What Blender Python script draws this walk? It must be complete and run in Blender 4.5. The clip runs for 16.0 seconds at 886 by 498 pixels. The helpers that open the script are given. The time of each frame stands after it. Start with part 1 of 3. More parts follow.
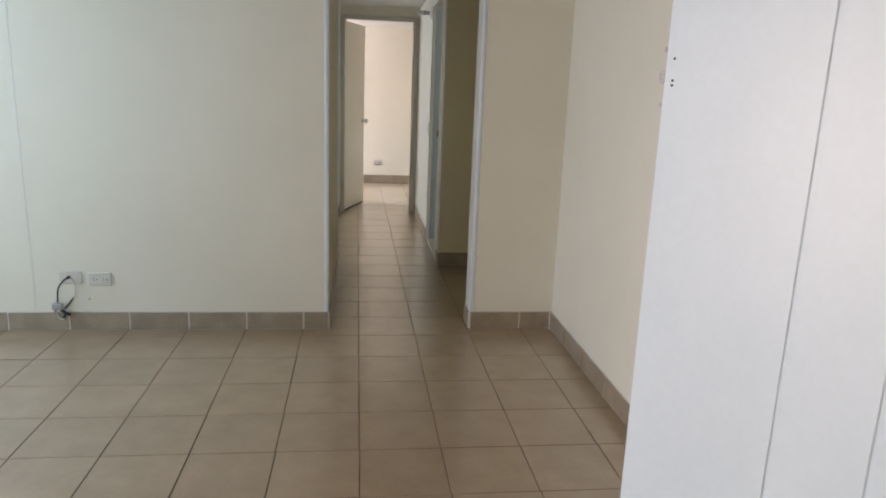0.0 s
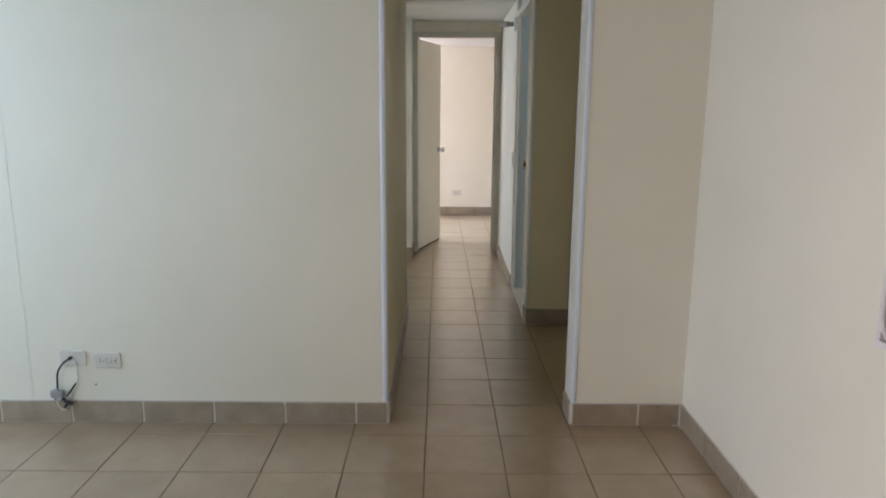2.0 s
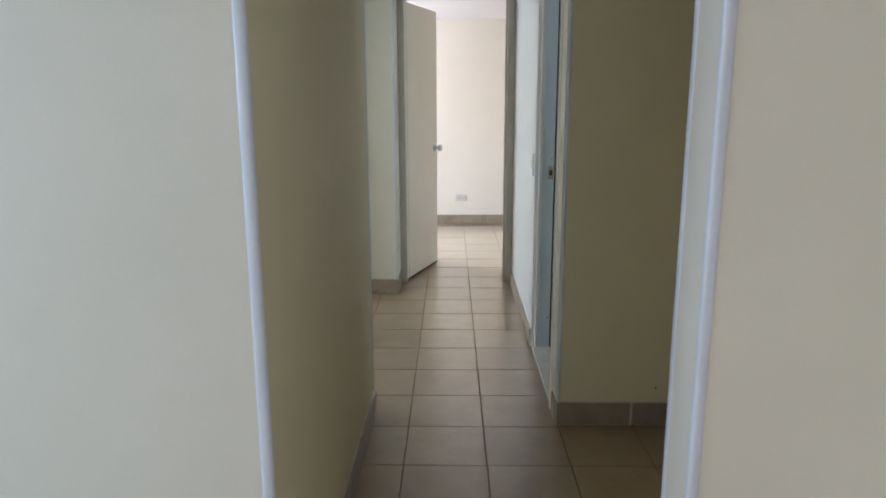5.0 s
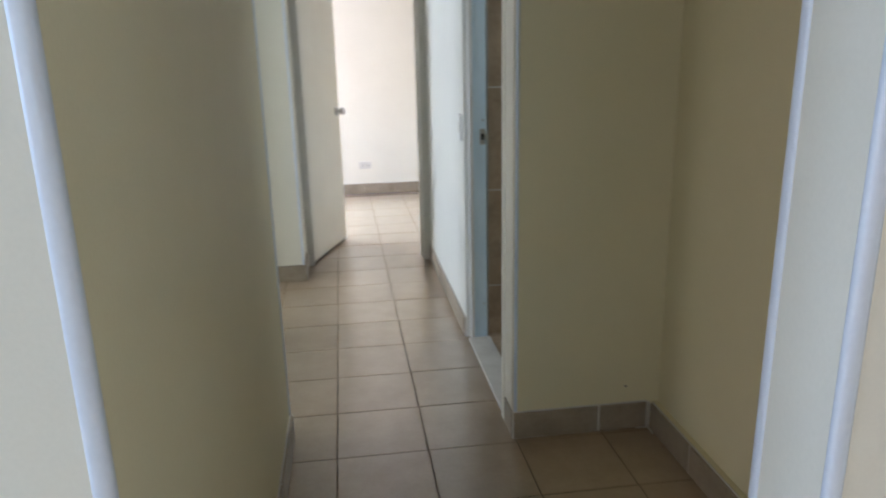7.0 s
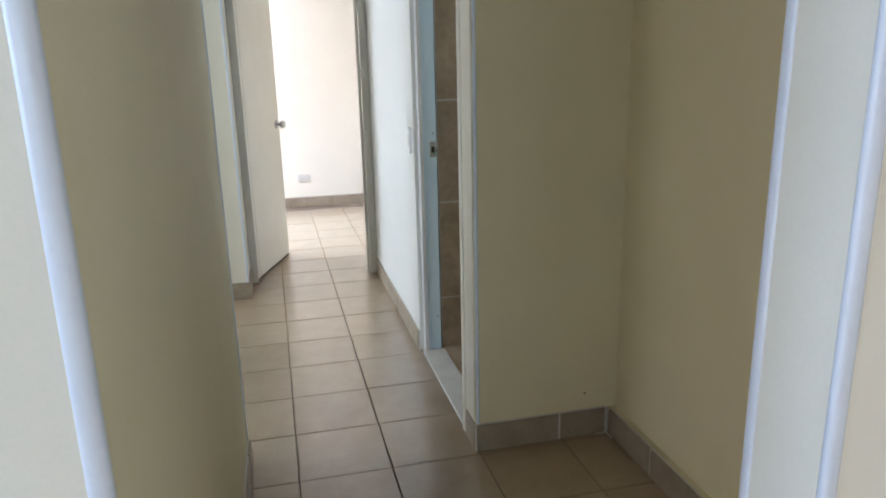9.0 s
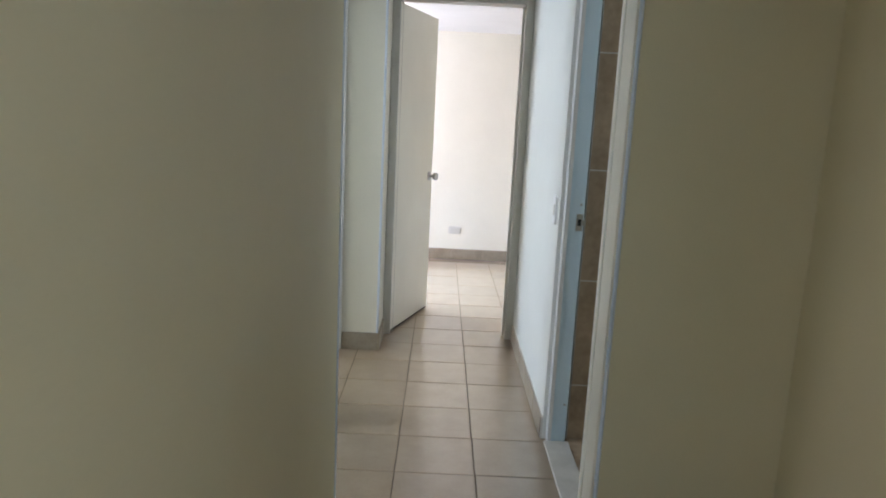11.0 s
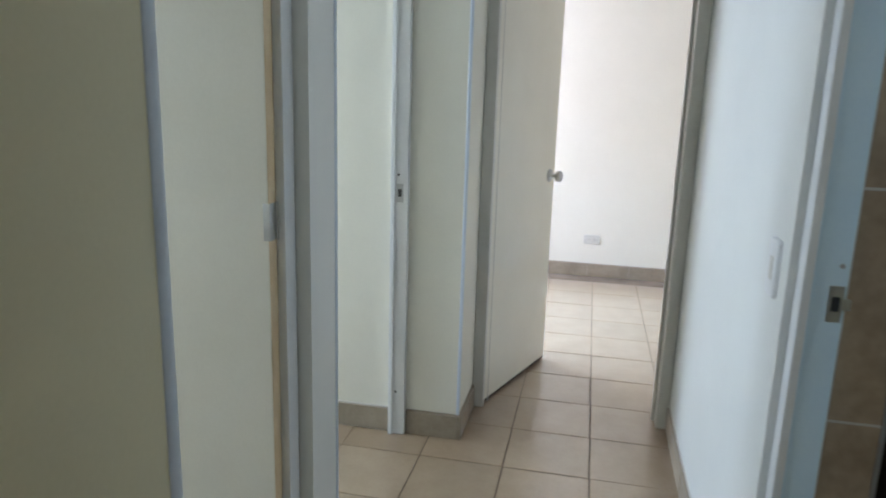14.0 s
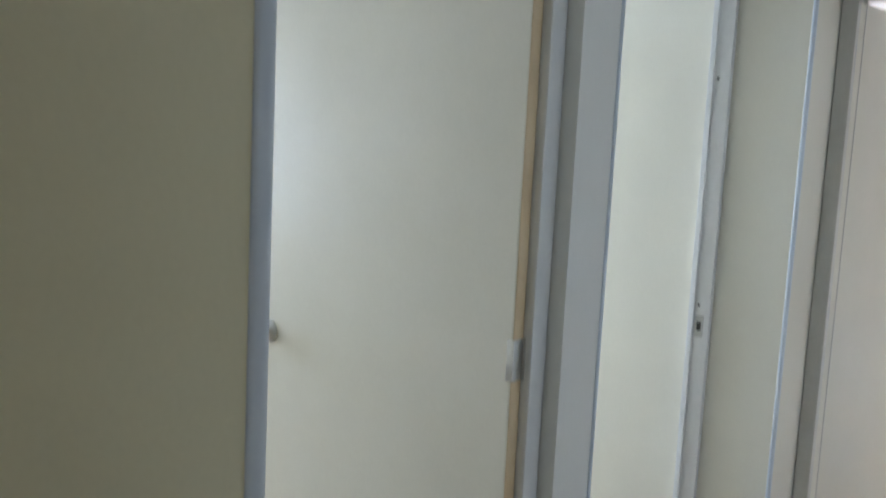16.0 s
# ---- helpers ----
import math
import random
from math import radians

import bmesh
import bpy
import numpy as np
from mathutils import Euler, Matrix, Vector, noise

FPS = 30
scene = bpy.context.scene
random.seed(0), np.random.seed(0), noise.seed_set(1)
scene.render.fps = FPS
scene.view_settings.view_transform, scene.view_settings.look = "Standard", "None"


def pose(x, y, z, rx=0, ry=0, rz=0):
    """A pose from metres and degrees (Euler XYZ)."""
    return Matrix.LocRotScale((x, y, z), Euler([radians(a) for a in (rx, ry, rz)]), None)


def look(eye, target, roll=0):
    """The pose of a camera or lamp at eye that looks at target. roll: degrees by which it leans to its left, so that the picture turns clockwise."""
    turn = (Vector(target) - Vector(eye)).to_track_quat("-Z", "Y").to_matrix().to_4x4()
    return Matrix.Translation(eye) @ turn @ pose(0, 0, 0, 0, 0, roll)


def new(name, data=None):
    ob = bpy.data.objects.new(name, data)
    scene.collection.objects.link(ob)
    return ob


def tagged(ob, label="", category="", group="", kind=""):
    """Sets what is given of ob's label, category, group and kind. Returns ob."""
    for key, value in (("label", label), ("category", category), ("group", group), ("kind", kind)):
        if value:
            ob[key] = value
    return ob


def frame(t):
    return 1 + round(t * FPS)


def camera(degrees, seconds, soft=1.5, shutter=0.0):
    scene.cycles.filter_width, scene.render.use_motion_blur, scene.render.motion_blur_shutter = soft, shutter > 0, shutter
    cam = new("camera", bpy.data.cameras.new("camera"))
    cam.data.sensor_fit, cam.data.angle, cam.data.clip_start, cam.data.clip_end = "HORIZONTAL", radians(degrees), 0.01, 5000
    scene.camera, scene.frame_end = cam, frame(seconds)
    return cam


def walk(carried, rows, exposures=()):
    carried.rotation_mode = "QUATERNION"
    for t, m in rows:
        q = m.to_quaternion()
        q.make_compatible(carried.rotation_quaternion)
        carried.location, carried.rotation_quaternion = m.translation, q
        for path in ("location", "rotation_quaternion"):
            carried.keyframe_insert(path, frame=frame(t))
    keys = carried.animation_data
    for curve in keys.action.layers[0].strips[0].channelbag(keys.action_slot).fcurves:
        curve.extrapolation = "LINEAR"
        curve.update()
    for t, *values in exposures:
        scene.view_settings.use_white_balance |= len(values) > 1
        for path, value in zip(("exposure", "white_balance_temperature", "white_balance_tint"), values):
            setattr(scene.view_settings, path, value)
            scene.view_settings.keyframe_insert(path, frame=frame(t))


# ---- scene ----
cam = camera(65.4, 16.0, soft=1.8, shutter=0.5)
PATH = [
    (0, (0.169, -3.797, 1.358), (0.411, -1.863, 0.908), 2.2),
    (0.5, (0.162, -3.64, 1.349), (0.336, -1.703, 0.884), 1.4),
    (1, (0.211, -3.396, 1.361), (0.186, -1.441, 0.941), 1.3),
    (1.5, (0.211, -3.134, 1.358), (0.234, -1.172, 0.971), 0.9),
    (2, (0.235, -2.866, 1.368), (0.239, -0.905, 0.975), 0.4),
    (2.5, (0.282, -2.594, 1.371), (0.196, -0.633, 0.989), 1.4),
    (3, (0.28, -2.318, 1.354), (0.224, -0.351, 0.996), -0.5),
    (3.5, (0.312, -2.039, 1.343), (0.265, -0.075, 0.967), 0.5),
    (6, (0.362, -0.832, 1.345), (0.335, 1.116, 0.894), -0.6),
    (6.5, (0.358, -0.717, 1.334), (0.324, 1.224, 0.854), 0.7),
    (7, (0.26, -0.662, 1.312), (0.517, 1.249, 0.781), -1.3),
    (7.5, (0.177, -0.645, 1.307), (0.595, 1.236, 0.728), -1.5),
    (8, (0.176, -0.641, 1.311), (0.635, 1.233, 0.713), -1.3),
    (10.5, (0.213, -0.546, 1.351), (0.492, 1.405, 1.012), 1.7),
    (11, (0.3, -0.4, 1.359), (0.307, 1.566, 0.991), 2.8),
    (11.5, (0.326, -0.134, 1.358), (0.314, 1.832, 0.991), 2.0),
    (12, (0.379, 0.104, 1.327), (0.303, 2.067, 0.95), 1.7),
    (12.5, (0.406, 0.36, 1.343), (0.189, 2.306, 0.935), 1.9),
    (13, (0.382, 0.618, 1.343), (0.213, 2.571, 0.948), 1.0),
    (13.5, (0.403, 0.842, 1.337), (0.151, 2.785, 0.934), 1.6),
    (14, (0.404, 1.031, 1.329), (-0.006, 2.941, 0.898), 1.7),
    (14.5, (0.359, 1.195, 1.331), (-0.249, 3.057, 0.924), 2.0),
    (15, (0.369, 1.311, 1.31), (-0.64, 2.979, 0.865), 4.3),
    (15.5, (0.409, 1.341, 1.342), (-0.784, 2.897, 0.946), 2.9),
    (15.6, (0.421, 1.33, 1.346), (-0.793, 2.876, 0.979), 2.5),
    (16, (0.451, 1.29, 1.394), (-0.817, 2.825, 1.199), 2.8),
]
walk(cam, [(t, look(eye, target, roll)) for t, eye, target, roll in PATH],
     exposures=[(0.0, -0.15, 7900, 9.5), (2.0, -0.13, 7550, 9.5), (3.5, -0.05, 6900, 7.5), (5.0, 0.11, 6750, 6.5), (6.5, 0.24, 6600, 6), (7.5, 0.54, 6550, 6.5),
                (8.2, 0.66, 6600, 6.5), (10.0, 0.5, 6500, 6.5), (11.0, 0.36, 6450, 6), (12.5, 0.24, 6300, 5), (14.0, 0.25, 6150, 4), (16.0, 0.28, 6200, 7)])

# ---- world, sun, window light, fill light ----
world = bpy.data.worlds.new("world")
scene.world = world
world.use_nodes = True
_nt = world.node_tree
_sky = _nt.nodes.new("ShaderNodeTexSky")
_sky.sky_type, _sky.sun_disc = "NISHITA", False
_sky.sun_elevation, _sky.sun_rotation = radians(50), radians(250)
_nt.links.new(_sky.outputs[0], _nt.nodes["Background"].inputs[0])
_nt.nodes["Background"].inputs[1].default_value = 0.1

sun = new("sun", bpy.data.lights.new("sun", "SUN"))
sun.data.energy, sun.data.angle, sun.data.color = 1.0, radians(12), (1.0, 0.96, 0.9)
sun.matrix_world = look((-6, -3, 9), (0, 0, 0))


def window_light(name, x, y, z, wide, high, towards, power, colour, spread=180):
    """Sky light through a window opening, or a fill lamp added in one."""
    lamp = new(name, bpy.data.lights.new(name, "AREA"))
    lamp.data.shape, lamp.data.size, lamp.data.size_y = "RECTANGLE", wide, high
    lamp.data.energy, lamp.data.color, lamp.data.spread = power, colour, radians(spread)
    lamp.matrix_world = look((x, y, z), (x + towards[0], y + towards[1], z + towards[2]))
    return lamp


window_light("window_light_living", -3.36, -0.72, 1.45, 1.05, 1.1, (1, -0.02, -0.1), 52, (0.42, 0.62, 1.0))
# Unseen warm fill added to brighten the east wall and entrance door.
window_light("fill_light_east_wall", -3.36, -3.9, 1.1, 1.8, 1.9, (1, 0.03, -0.05), 50, (1.0, 0.855, 0.93), 108)
# Unseen narrow beam added to turn the living room's north wall bluish.
window_light("fill_light_north_wall", -2.1, -5.16, 1.45, 1.2, 1.1, (0.04, 1, -0.03), 8.8, (0.50, 0.735, 1.0), 52)
window_light("window_light_near_room", -3.36, 1.82, 1.45, 1.1, 1.1, (1, 0.0, -0.1), 46, (0.67, 0.775, 1.0))
window_light("window_light_middle_room", -3.36, 3.1, 1.45, 0.78, 1.1, (1, 0, -0.1), 70, (0.65, 0.765, 1.0))
window_light("window_light_end_room", -1.27, 5.5, 1.45, 1.2, 1.1, (1, 0, -0.1), 51, (0.79, 0.77, 1.0))
window_light("sky_light_end_room", -1.265, 5.5, 1.5, 1.2, 1.0, (1, -0.15, -0.8), 25, (0.42, 0.63, 1.0), 62)
# Unseen lamp added to brighten the bathroom jamb and brown tiles.
window_light("fill_light_bathroom", 2.07, 2.0, 1.65, 0.5, 0.5, (-1, 0.15, -0.1), 2.4, (0.70, 0.80, 1.0))


# ---- materials ----
def mat(name, rough=0.5, metal=0.0, spec=0.5):
    m = bpy.data.materials.new(name)
    m.use_nodes = True
    b = m.node_tree.nodes["Principled BSDF"]
    b.inputs["Roughness"].default_value, b.inputs["Metallic"].default_value = rough, metal
    b.inputs["Specular IOR Level"].default_value = spec
    return m, m.node_tree, b


def node(nt, kind, **inputs):
    n = nt.nodes.new(kind)
    for key, value in inputs.items():
        n.inputs[key.replace("_", " ")].default_value = value
    return n


def mottled(name, dark, light, scale, rough, bump, fine, metal=0.0, per_piece=0.0, spec=0.5, rough_var=0.08, detail=5):
    """Two scales of mottling between two colours, with fine relief; per_piece varies whole pieces."""
    m, nt, b = mat(name, rough, metal, spec)
    geo = nt.nodes.new("ShaderNodeNewGeometry")
    coarse = node(nt, "ShaderNodeTexNoise", Scale=scale, Detail=detail, Roughness=0.6)
    grain = node(nt, "ShaderNodeTexNoise", Scale=fine, Detail=3.0)
    nt.links.new(geo.outputs["Position"], coarse.inputs["Vector"])
    nt.links.new(geo.outputs["Position"], grain.inputs["Vector"])
    add = nt.nodes.new("ShaderNodeMath")
    add.operation = "MULTIPLY_ADD"
    nt.links.new(grain.outputs["Fac"], add.inputs[0])
    add.inputs[1].default_value = 0.35
    nt.links.new(coarse.outputs["Fac"], add.inputs[2])
    ramp = nt.nodes.new("ShaderNodeValToRGB")
    ramp.color_ramp.elements[0].position, ramp.color_ramp.elements[1].position = 0.42, 0.92
    ramp.color_ramp.elements[0].color, ramp.color_ramp.elements[1].color = (*dark, 1), (*light, 1)
    nt.links.new(add.outputs[0], ramp.inputs["Fac"])
    colour = ramp.outputs["Color"]
    if per_piece:
        info = nt.nodes.new("ShaderNodeObjectInfo")
        ran = node(nt, "ShaderNodeMapRange", To_Min=1 - per_piece, To_Max=1 + per_piece)
        nt.links.new(info.outputs["Random"], ran.inputs["Value"])
        hsv = nt.nodes.new("ShaderNodeHueSaturation")
        nt.links.new(ran.outputs["Result"], hsv.inputs["Value"])
        nt.links.new(colour, hsv.inputs["Color"])
        colour = hsv.outputs["Color"]
    nt.links.new(colour, b.inputs["Base Color"])
    rr = node(nt, "ShaderNodeMapRange", To_Min=max(rough - rough_var, 0.285) if metal < 0.5 else rough - rough_var, To_Max=rough + rough_var)
    nt.links.new(coarse.outputs["Fac"], rr.inputs["Value"])
    nt.links.new(rr.outputs["Result"], b.inputs["Roughness"])
    if bump:
        bp = node(nt, "ShaderNodeBump", Strength=bump, Distance=0.002)
        nt.links.new(grain.outputs["Fac"], bp.inputs["Height"])
        nt.links.new(bp.outputs["Normal"], b.inputs["Normal"])
    return m


# One cream paint; dim and lit rooms are put into its copies' tones.
M_WALL = mottled("cream_wall_paint", (0.745, 0.68, 0.455), (0.82, 0.755, 0.528), 1.3, 0.55, 0.10, 160, spec=0.35)
M_WALLLITROOM = mottled("cream_wall_paint_lit_rooms", (0.735, 0.703, 0.60), (0.81, 0.776, 0.67), 1.3, 0.55, 0.10, 160, spec=0.35)
M_WALLLITLIVING = mottled("cream_wall_paint_lit_living", (0.725, 0.705, 0.595), (0.80, 0.778, 0.665), 1.3, 0.55, 0.10, 160, spec=0.35)
M_WALLWHITE = mottled("white_and_lit_wall_paint", (0.71, 0.71, 0.67), (0.79, 0.79, 0.75), 1.3, 0.55, 0.10, 160, spec=0.35)
M_CEIL = mottled("white_ceiling_paint", (0.72, 0.72, 0.70), (0.80, 0.80, 0.78), 2.0, 0.8, 0.35, 90, spec=0.2)
M_TRIM = mottled("white_trim_paint", (0.70, 0.70, 0.69), (0.80, 0.80, 0.79), 4.0, 0.35, 0.06, 120)
M_BLUE = mottled("pale_blue_paint", (0.60, 0.75, 0.86), (0.68, 0.82, 0.91), 5.0, 0.4, 0.06, 120)
M_CREAM = mottled("cream_trim_paint", (0.76, 0.715, 0.60), (0.83, 0.785, 0.67), 5.0, 0.4, 0.06, 120)
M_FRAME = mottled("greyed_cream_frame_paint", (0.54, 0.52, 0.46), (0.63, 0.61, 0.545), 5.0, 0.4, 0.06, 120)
M_BEAD = mottled("white_plastic_bead", (0.61, 0.665, 0.73), (0.70, 0.755, 0.82), 5.0, 0.32, 0.04, 120)
M_DOOR = mottled("white_door_paint", (0.735, 0.70, 0.59), (0.805, 0.77, 0.66), 3.0, 0.38, 0.06, 140)
M_STEELDOOR = mottled("white_enamelled_steel", (0.555, 0.69, 0.775), (0.625, 0.755, 0.84), 2.5, 0.35, 0.05, 60)
M_EDGE = mottled("bare_wood_edge", (0.66, 0.49, 0.28), (0.80, 0.64, 0.42), 9.0, 0.6, 0.2, 200)
# Near-black colour for the shade under the door leaves.
M_GAPSHADE = mottled("door_gap_shade", (0.03, 0.024, 0.018), (0.07, 0.055, 0.04), 14.0, 0.85, 0.3, 160, spec=0.2)
M_TILE = mottled("tan_ceramic_tile", (0.295, 0.202, 0.119), (0.39, 0.282, 0.178), 7.0, 0.30, 0.06, 70, per_piece=0.05, rough_var=0.02, spec=1.0)
_glaze = M_TILE.node_tree.nodes["Principled BSDF"]
_glaze.inputs["Coat IOR"].default_value = 1.75
_glaze.inputs["Coat Weight"].default_value, _glaze.inputs["Coat Roughness"].default_value = 1.0, 0.26
M_SKIRT = mottled("taupe_ceramic_skirting", (0.25, 0.205, 0.15), (0.38, 0.318, 0.237), 8.0, 0.4, 0.10, 70, per_piece=0.05)
M_GROUT = mottled("dark_floor_grout", (0.11, 0.083, 0.06), (0.28, 0.215, 0.16), 3.2, 0.9, 0.3, 200, spec=0.2)
M_PALEGROUT = mottled("pale_grout", (0.55, 0.52, 0.47), (0.68, 0.65, 0.60), 12.0, 0.85, 0.2, 200, spec=0.2)
M_BATHTILE = mottled("brown_bathroom_tile", (0.25, 0.17, 0.11), (0.49, 0.37, 0.255), 6.0, 0.3, 0.08, 40, per_piece=0.06)
M_DARKTILE = mottled("espresso_shower_tile", (0.016, 0.011, 0.009), (0.035, 0.025, 0.02), 6.0, 0.35, 0.06, 40, per_piece=0.06, spec=0.12)
M_STEEL = mottled("brushed_steel", (0.42, 0.42, 0.42), (0.58, 0.58, 0.57), 20.0, 0.32, 0.05, 300, metal=1.0)
M_DARKHOLE = mottled("dark_recess", (0.015, 0.015, 0.015), (0.03, 0.03, 0.03), 30.0, 0.7, 0.0, 100)
M_PLASTIC = mottled("ivory_plastic", (0.60, 0.58, 0.52), (0.68, 0.66, 0.60), 10.0, 0.35, 0.03, 200)
M_BLACK = mottled("black_cable_rubber", (0.012, 0.012, 0.013), (0.03, 0.03, 0.032), 30.0, 0.5, 0.1, 300)
M_GRILLE = mottled("white_painted_iron", (0.62, 0.60, 0.60), (0.76, 0.74, 0.74), 22.0, 0.4, 0.12, 220)
M_ALU = mottled("grey_aluminium", (0.33, 0.33, 0.34), (0.46, 0.46, 0.47), 12.0, 0.42, 0.05, 250, metal=0.7)
M_GROUND = mottled("dry_ground", (0.16, 0.15, 0.12), (0.28, 0.26, 0.21), 0.4, 0.95, 0.4, 8, spec=0.2)
# Near-black, so that the space behind the window looks unlit.
M_SKYBLOCK = mottled("near_black_sky_block", (0.045, 0.048, 0.05), (0.075, 0.078, 0.08), 1.5, 0.85, 0.2, 90, spec=0.2)
M_GLASS, _gnt, _gb = mat("window_glass", 0.03)
_gb.inputs["Base Color"].default_value = (0.95, 0.97, 0.97, 1)
_gb.inputs["Transmission Weight"].default_value = 1.0
_gb.inputs["IOR"].default_value = 1.45


# ---- mesh helpers ----
def box(bm, x0, x1, y0, y1, z0, z1, m=None, bevel=0.0):
    made = bmesh.ops.create_cube(bm, size=1.0)["verts"]
    bmesh.ops.scale(bm, vec=(abs(x1 - x0), abs(y1 - y0), abs(z1 - z0)), verts=made)
    bmesh.ops.translate(bm, vec=((x0 + x1) / 2, (y0 + y1) / 2, (z0 + z1) / 2), verts=made)
    if bevel:
        edges = list({e for v in made for e in v.link_edges})
        out = bmesh.ops.bevel(bm, geom=edges, offset=bevel, segments=2, affect="EDGES", profile=0.6)
        made = list({v for f in out["faces"] for v in f.verts} | {v for v in made if v.is_valid})
    if m is not None:
        bmesh.ops.transform(bm, matrix=m, verts=made)
    return made


def tube(bm, p, q, r0, r1=None, seg=16):
    """A straight round bar from p to q."""
    p, q = Vector(p), Vector(q)
    made = bmesh.ops.create_cone(bm, cap_ends=True, segments=seg, radius1=r0, radius2=r0 if r1 is None else r1, depth=(q - p).length)["verts"]
    bmesh.ops.transform(bm, matrix=Matrix.Translation((p + q) / 2) @ (q - p).to_track_quat("Z", "Y").to_matrix().to_4x4(), verts=made)
    return made


def lathe(bm, profile, m=None, seg=24):
    """Turns (radius, height) pairs round z."""
    rings = [[bm.verts.new((r * math.cos(2 * math.pi * i / seg), r * math.sin(2 * math.pi * i / seg), h)) for i in range(seg)] for r, h in profile]
    for a, b in zip(rings, rings[1:]):
        for i in range(seg):
            bm.faces.new((a[i], a[(i + 1) % seg], b[(i + 1) % seg], b[i]))
    bm.faces.new(rings[0][::-1])
    bm.faces.new(rings[-1])
    if m is not None:
        bmesh.ops.transform(bm, matrix=m, verts=[v for r in rings for v in r])


def sweep(bm, points, radius, seg=8, twist=0.0):
    """A bar of round (or, with seg 4, square) section along points."""
    rings, n = [], len(points)
    for i, p in enumerate(points):
        d = (Vector(points[min(i + 1, n - 1)]) - Vector(points[max(i - 1, 0)])).normalized()
        side = d.cross(Vector((1, 0, 0)))
        if side.length < 0.05:
            side = d.cross(Vector((0, 1, 0)))
        side.normalize()
        up = side.cross(d)
        ring = []
        for k in range(seg):
            a = 2 * math.pi * k / seg + twist * i
            ring.append(bm.verts.new(Vector(p) + side * (radius * math.cos(a)) + up * (radius * math.sin(a))))
        rings.append(ring)
    for a, b in zip(rings, rings[1:]):
        for k in range(seg):
            bm.faces.new((a[k], a[(k + 1) % seg], b[(k + 1) % seg], b[k]))
    bm.faces.new(rings[0][::-1])
    bm.faces.new(rings[-1])


def mesh_of(name, bm, material, smooth=False):
    bmesh.ops.recalc_face_normals(bm, faces=bm.faces)
    me = bpy.data.meshes.new(name)
    bm.to_mesh(me)
    bm.free()
    me.materials.append(material)
    if smooth:
        for p in me.polygons:
            p.use_smooth = True
        me.set_sharp_from_angle(angle=radians(40))
    return me


def part(name, bm, material, parent, label="", smooth=False):
    ob = new(name, mesh_of(name, bm, material, smooth))
    if parent is not None:
        ob.parent = parent
        ob.matrix_parent_inverse = parent.matrix_basis.inverted()
    return tagged(ob, label)


def thing(name, at, label, category, group="", kind=""):
    ob = new(name)
    ob.matrix_basis = at if isinstance(at, Matrix) else Matrix.Translation(at)
    ob.empty_display_size = 0.1
    return tagged(ob, label, category, group, kind)


def local(name, bm, material, parent, label="", smooth=False):
    """A part whose mesh is given in its parent's own space."""
    ob = new(name, mesh_of(name, bm, material, smooth))
    ob.parent = parent
    return tagged(ob, label)


def structure(name, boxes, material, label, category="wall"):
    bm = bmesh.new()
    for b in boxes:
        box(bm, *b)
    return tagged(new(name, mesh_of(name, bm, material)), label, category, kind="structure")


# ---- structure ----
H = 2.18          # ceiling height
DOOR = 2.04       # height of door openings
XW, XE = -3.4, 1.307
LIV_S = -5.2
SK_H, SK_T = 0.10, 0.010  # ceramic skirting

ground = structure("ground", [(-400, 400, -400, 400, -3.2, -3.0)], M_GROUND, "dry bare ground far below the flat", "ground")
slab = structure("floor", [(-3.55, 2.6, -5.35, 6.5, -0.15, -0.0022)], M_GROUT, "tan ceramic tiled floor with dark grout", "floor")
structure("ceiling", [(-3.55, 2.6, -5.35, 6.5, H, H + 0.12)], M_CEIL, "plain white painted ceiling", "ceiling")

wall_living = structure("wall_living_north", [(XW, -0.003, 0, 0.15, 0, H)], M_WALLLITLIVING, "cream painted wall beside the hallway opening, in its lit tone")
wall_pier = structure("wall_pier", [(0.815, 1.457, 0, 0.15, 0, H)], M_WALLLITLIVING, "short cream painted wall beside the hallway opening, in its lit tone")
WY0, WY1, WZ0, WZ1 = -2.30, -1.28, 0.83, 2.04
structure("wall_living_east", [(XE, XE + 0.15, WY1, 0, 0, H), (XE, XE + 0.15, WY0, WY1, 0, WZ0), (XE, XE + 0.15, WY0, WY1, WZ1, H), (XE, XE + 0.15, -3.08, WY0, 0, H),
                                           (XE, XE + 0.15, -4.0, -3.08, DOOR, H), (XE, XE + 0.15, LIV_S, -4.0, 0, H)], M_WALLLITLIVING, "cream painted wall with a barred window, in its lit tone")
structure("wall_living_west", [(XW - 0.15, XW, LIV_S, -4.8, 0, H), (XW - 0.15, XW, -4.8, -3.0, 2.05, H), (XW - 0.15, XW, -3.0, -1.25, 0, H), (XW - 0.15, XW, -1.25, -0.2, 0, 0.9), (XW - 0.15, XW, -1.25, -0.2, 2.0, H), (XW - 0.15, XW, -0.2, 0.15, 0, H)], M_WALLLITLIVING, "unseen cream outside wall, in its lit tone, with window and fill light openings")
structure("wall_living_south", [(XW - 0.15, -2.7, LIV_S - 0.15, LIV_S, 0, H), (-2.7, -1.5, LIV_S - 0.15, LIV_S, 0, 0.9), (-2.7, -1.5, LIV_S - 0.15, LIV_S, 2.0, H), (-1.5, 1.457, LIV_S - 0.15, LIV_S, 0, H)], M_WALLLITLIVING, "unseen cream outside wall, in its lit tone, opened for an added fill beam")
wall_hall_west = structure("wall_hall_west", [(-0.003, 0, 0.0015, 0.15, 0, H), (-0.15, 0, 0.15, 1.620, 0, H), (-0.37, -0.15, 1.53, 1.628, 0, H)], M_WALL, "cream painted hallway wall")
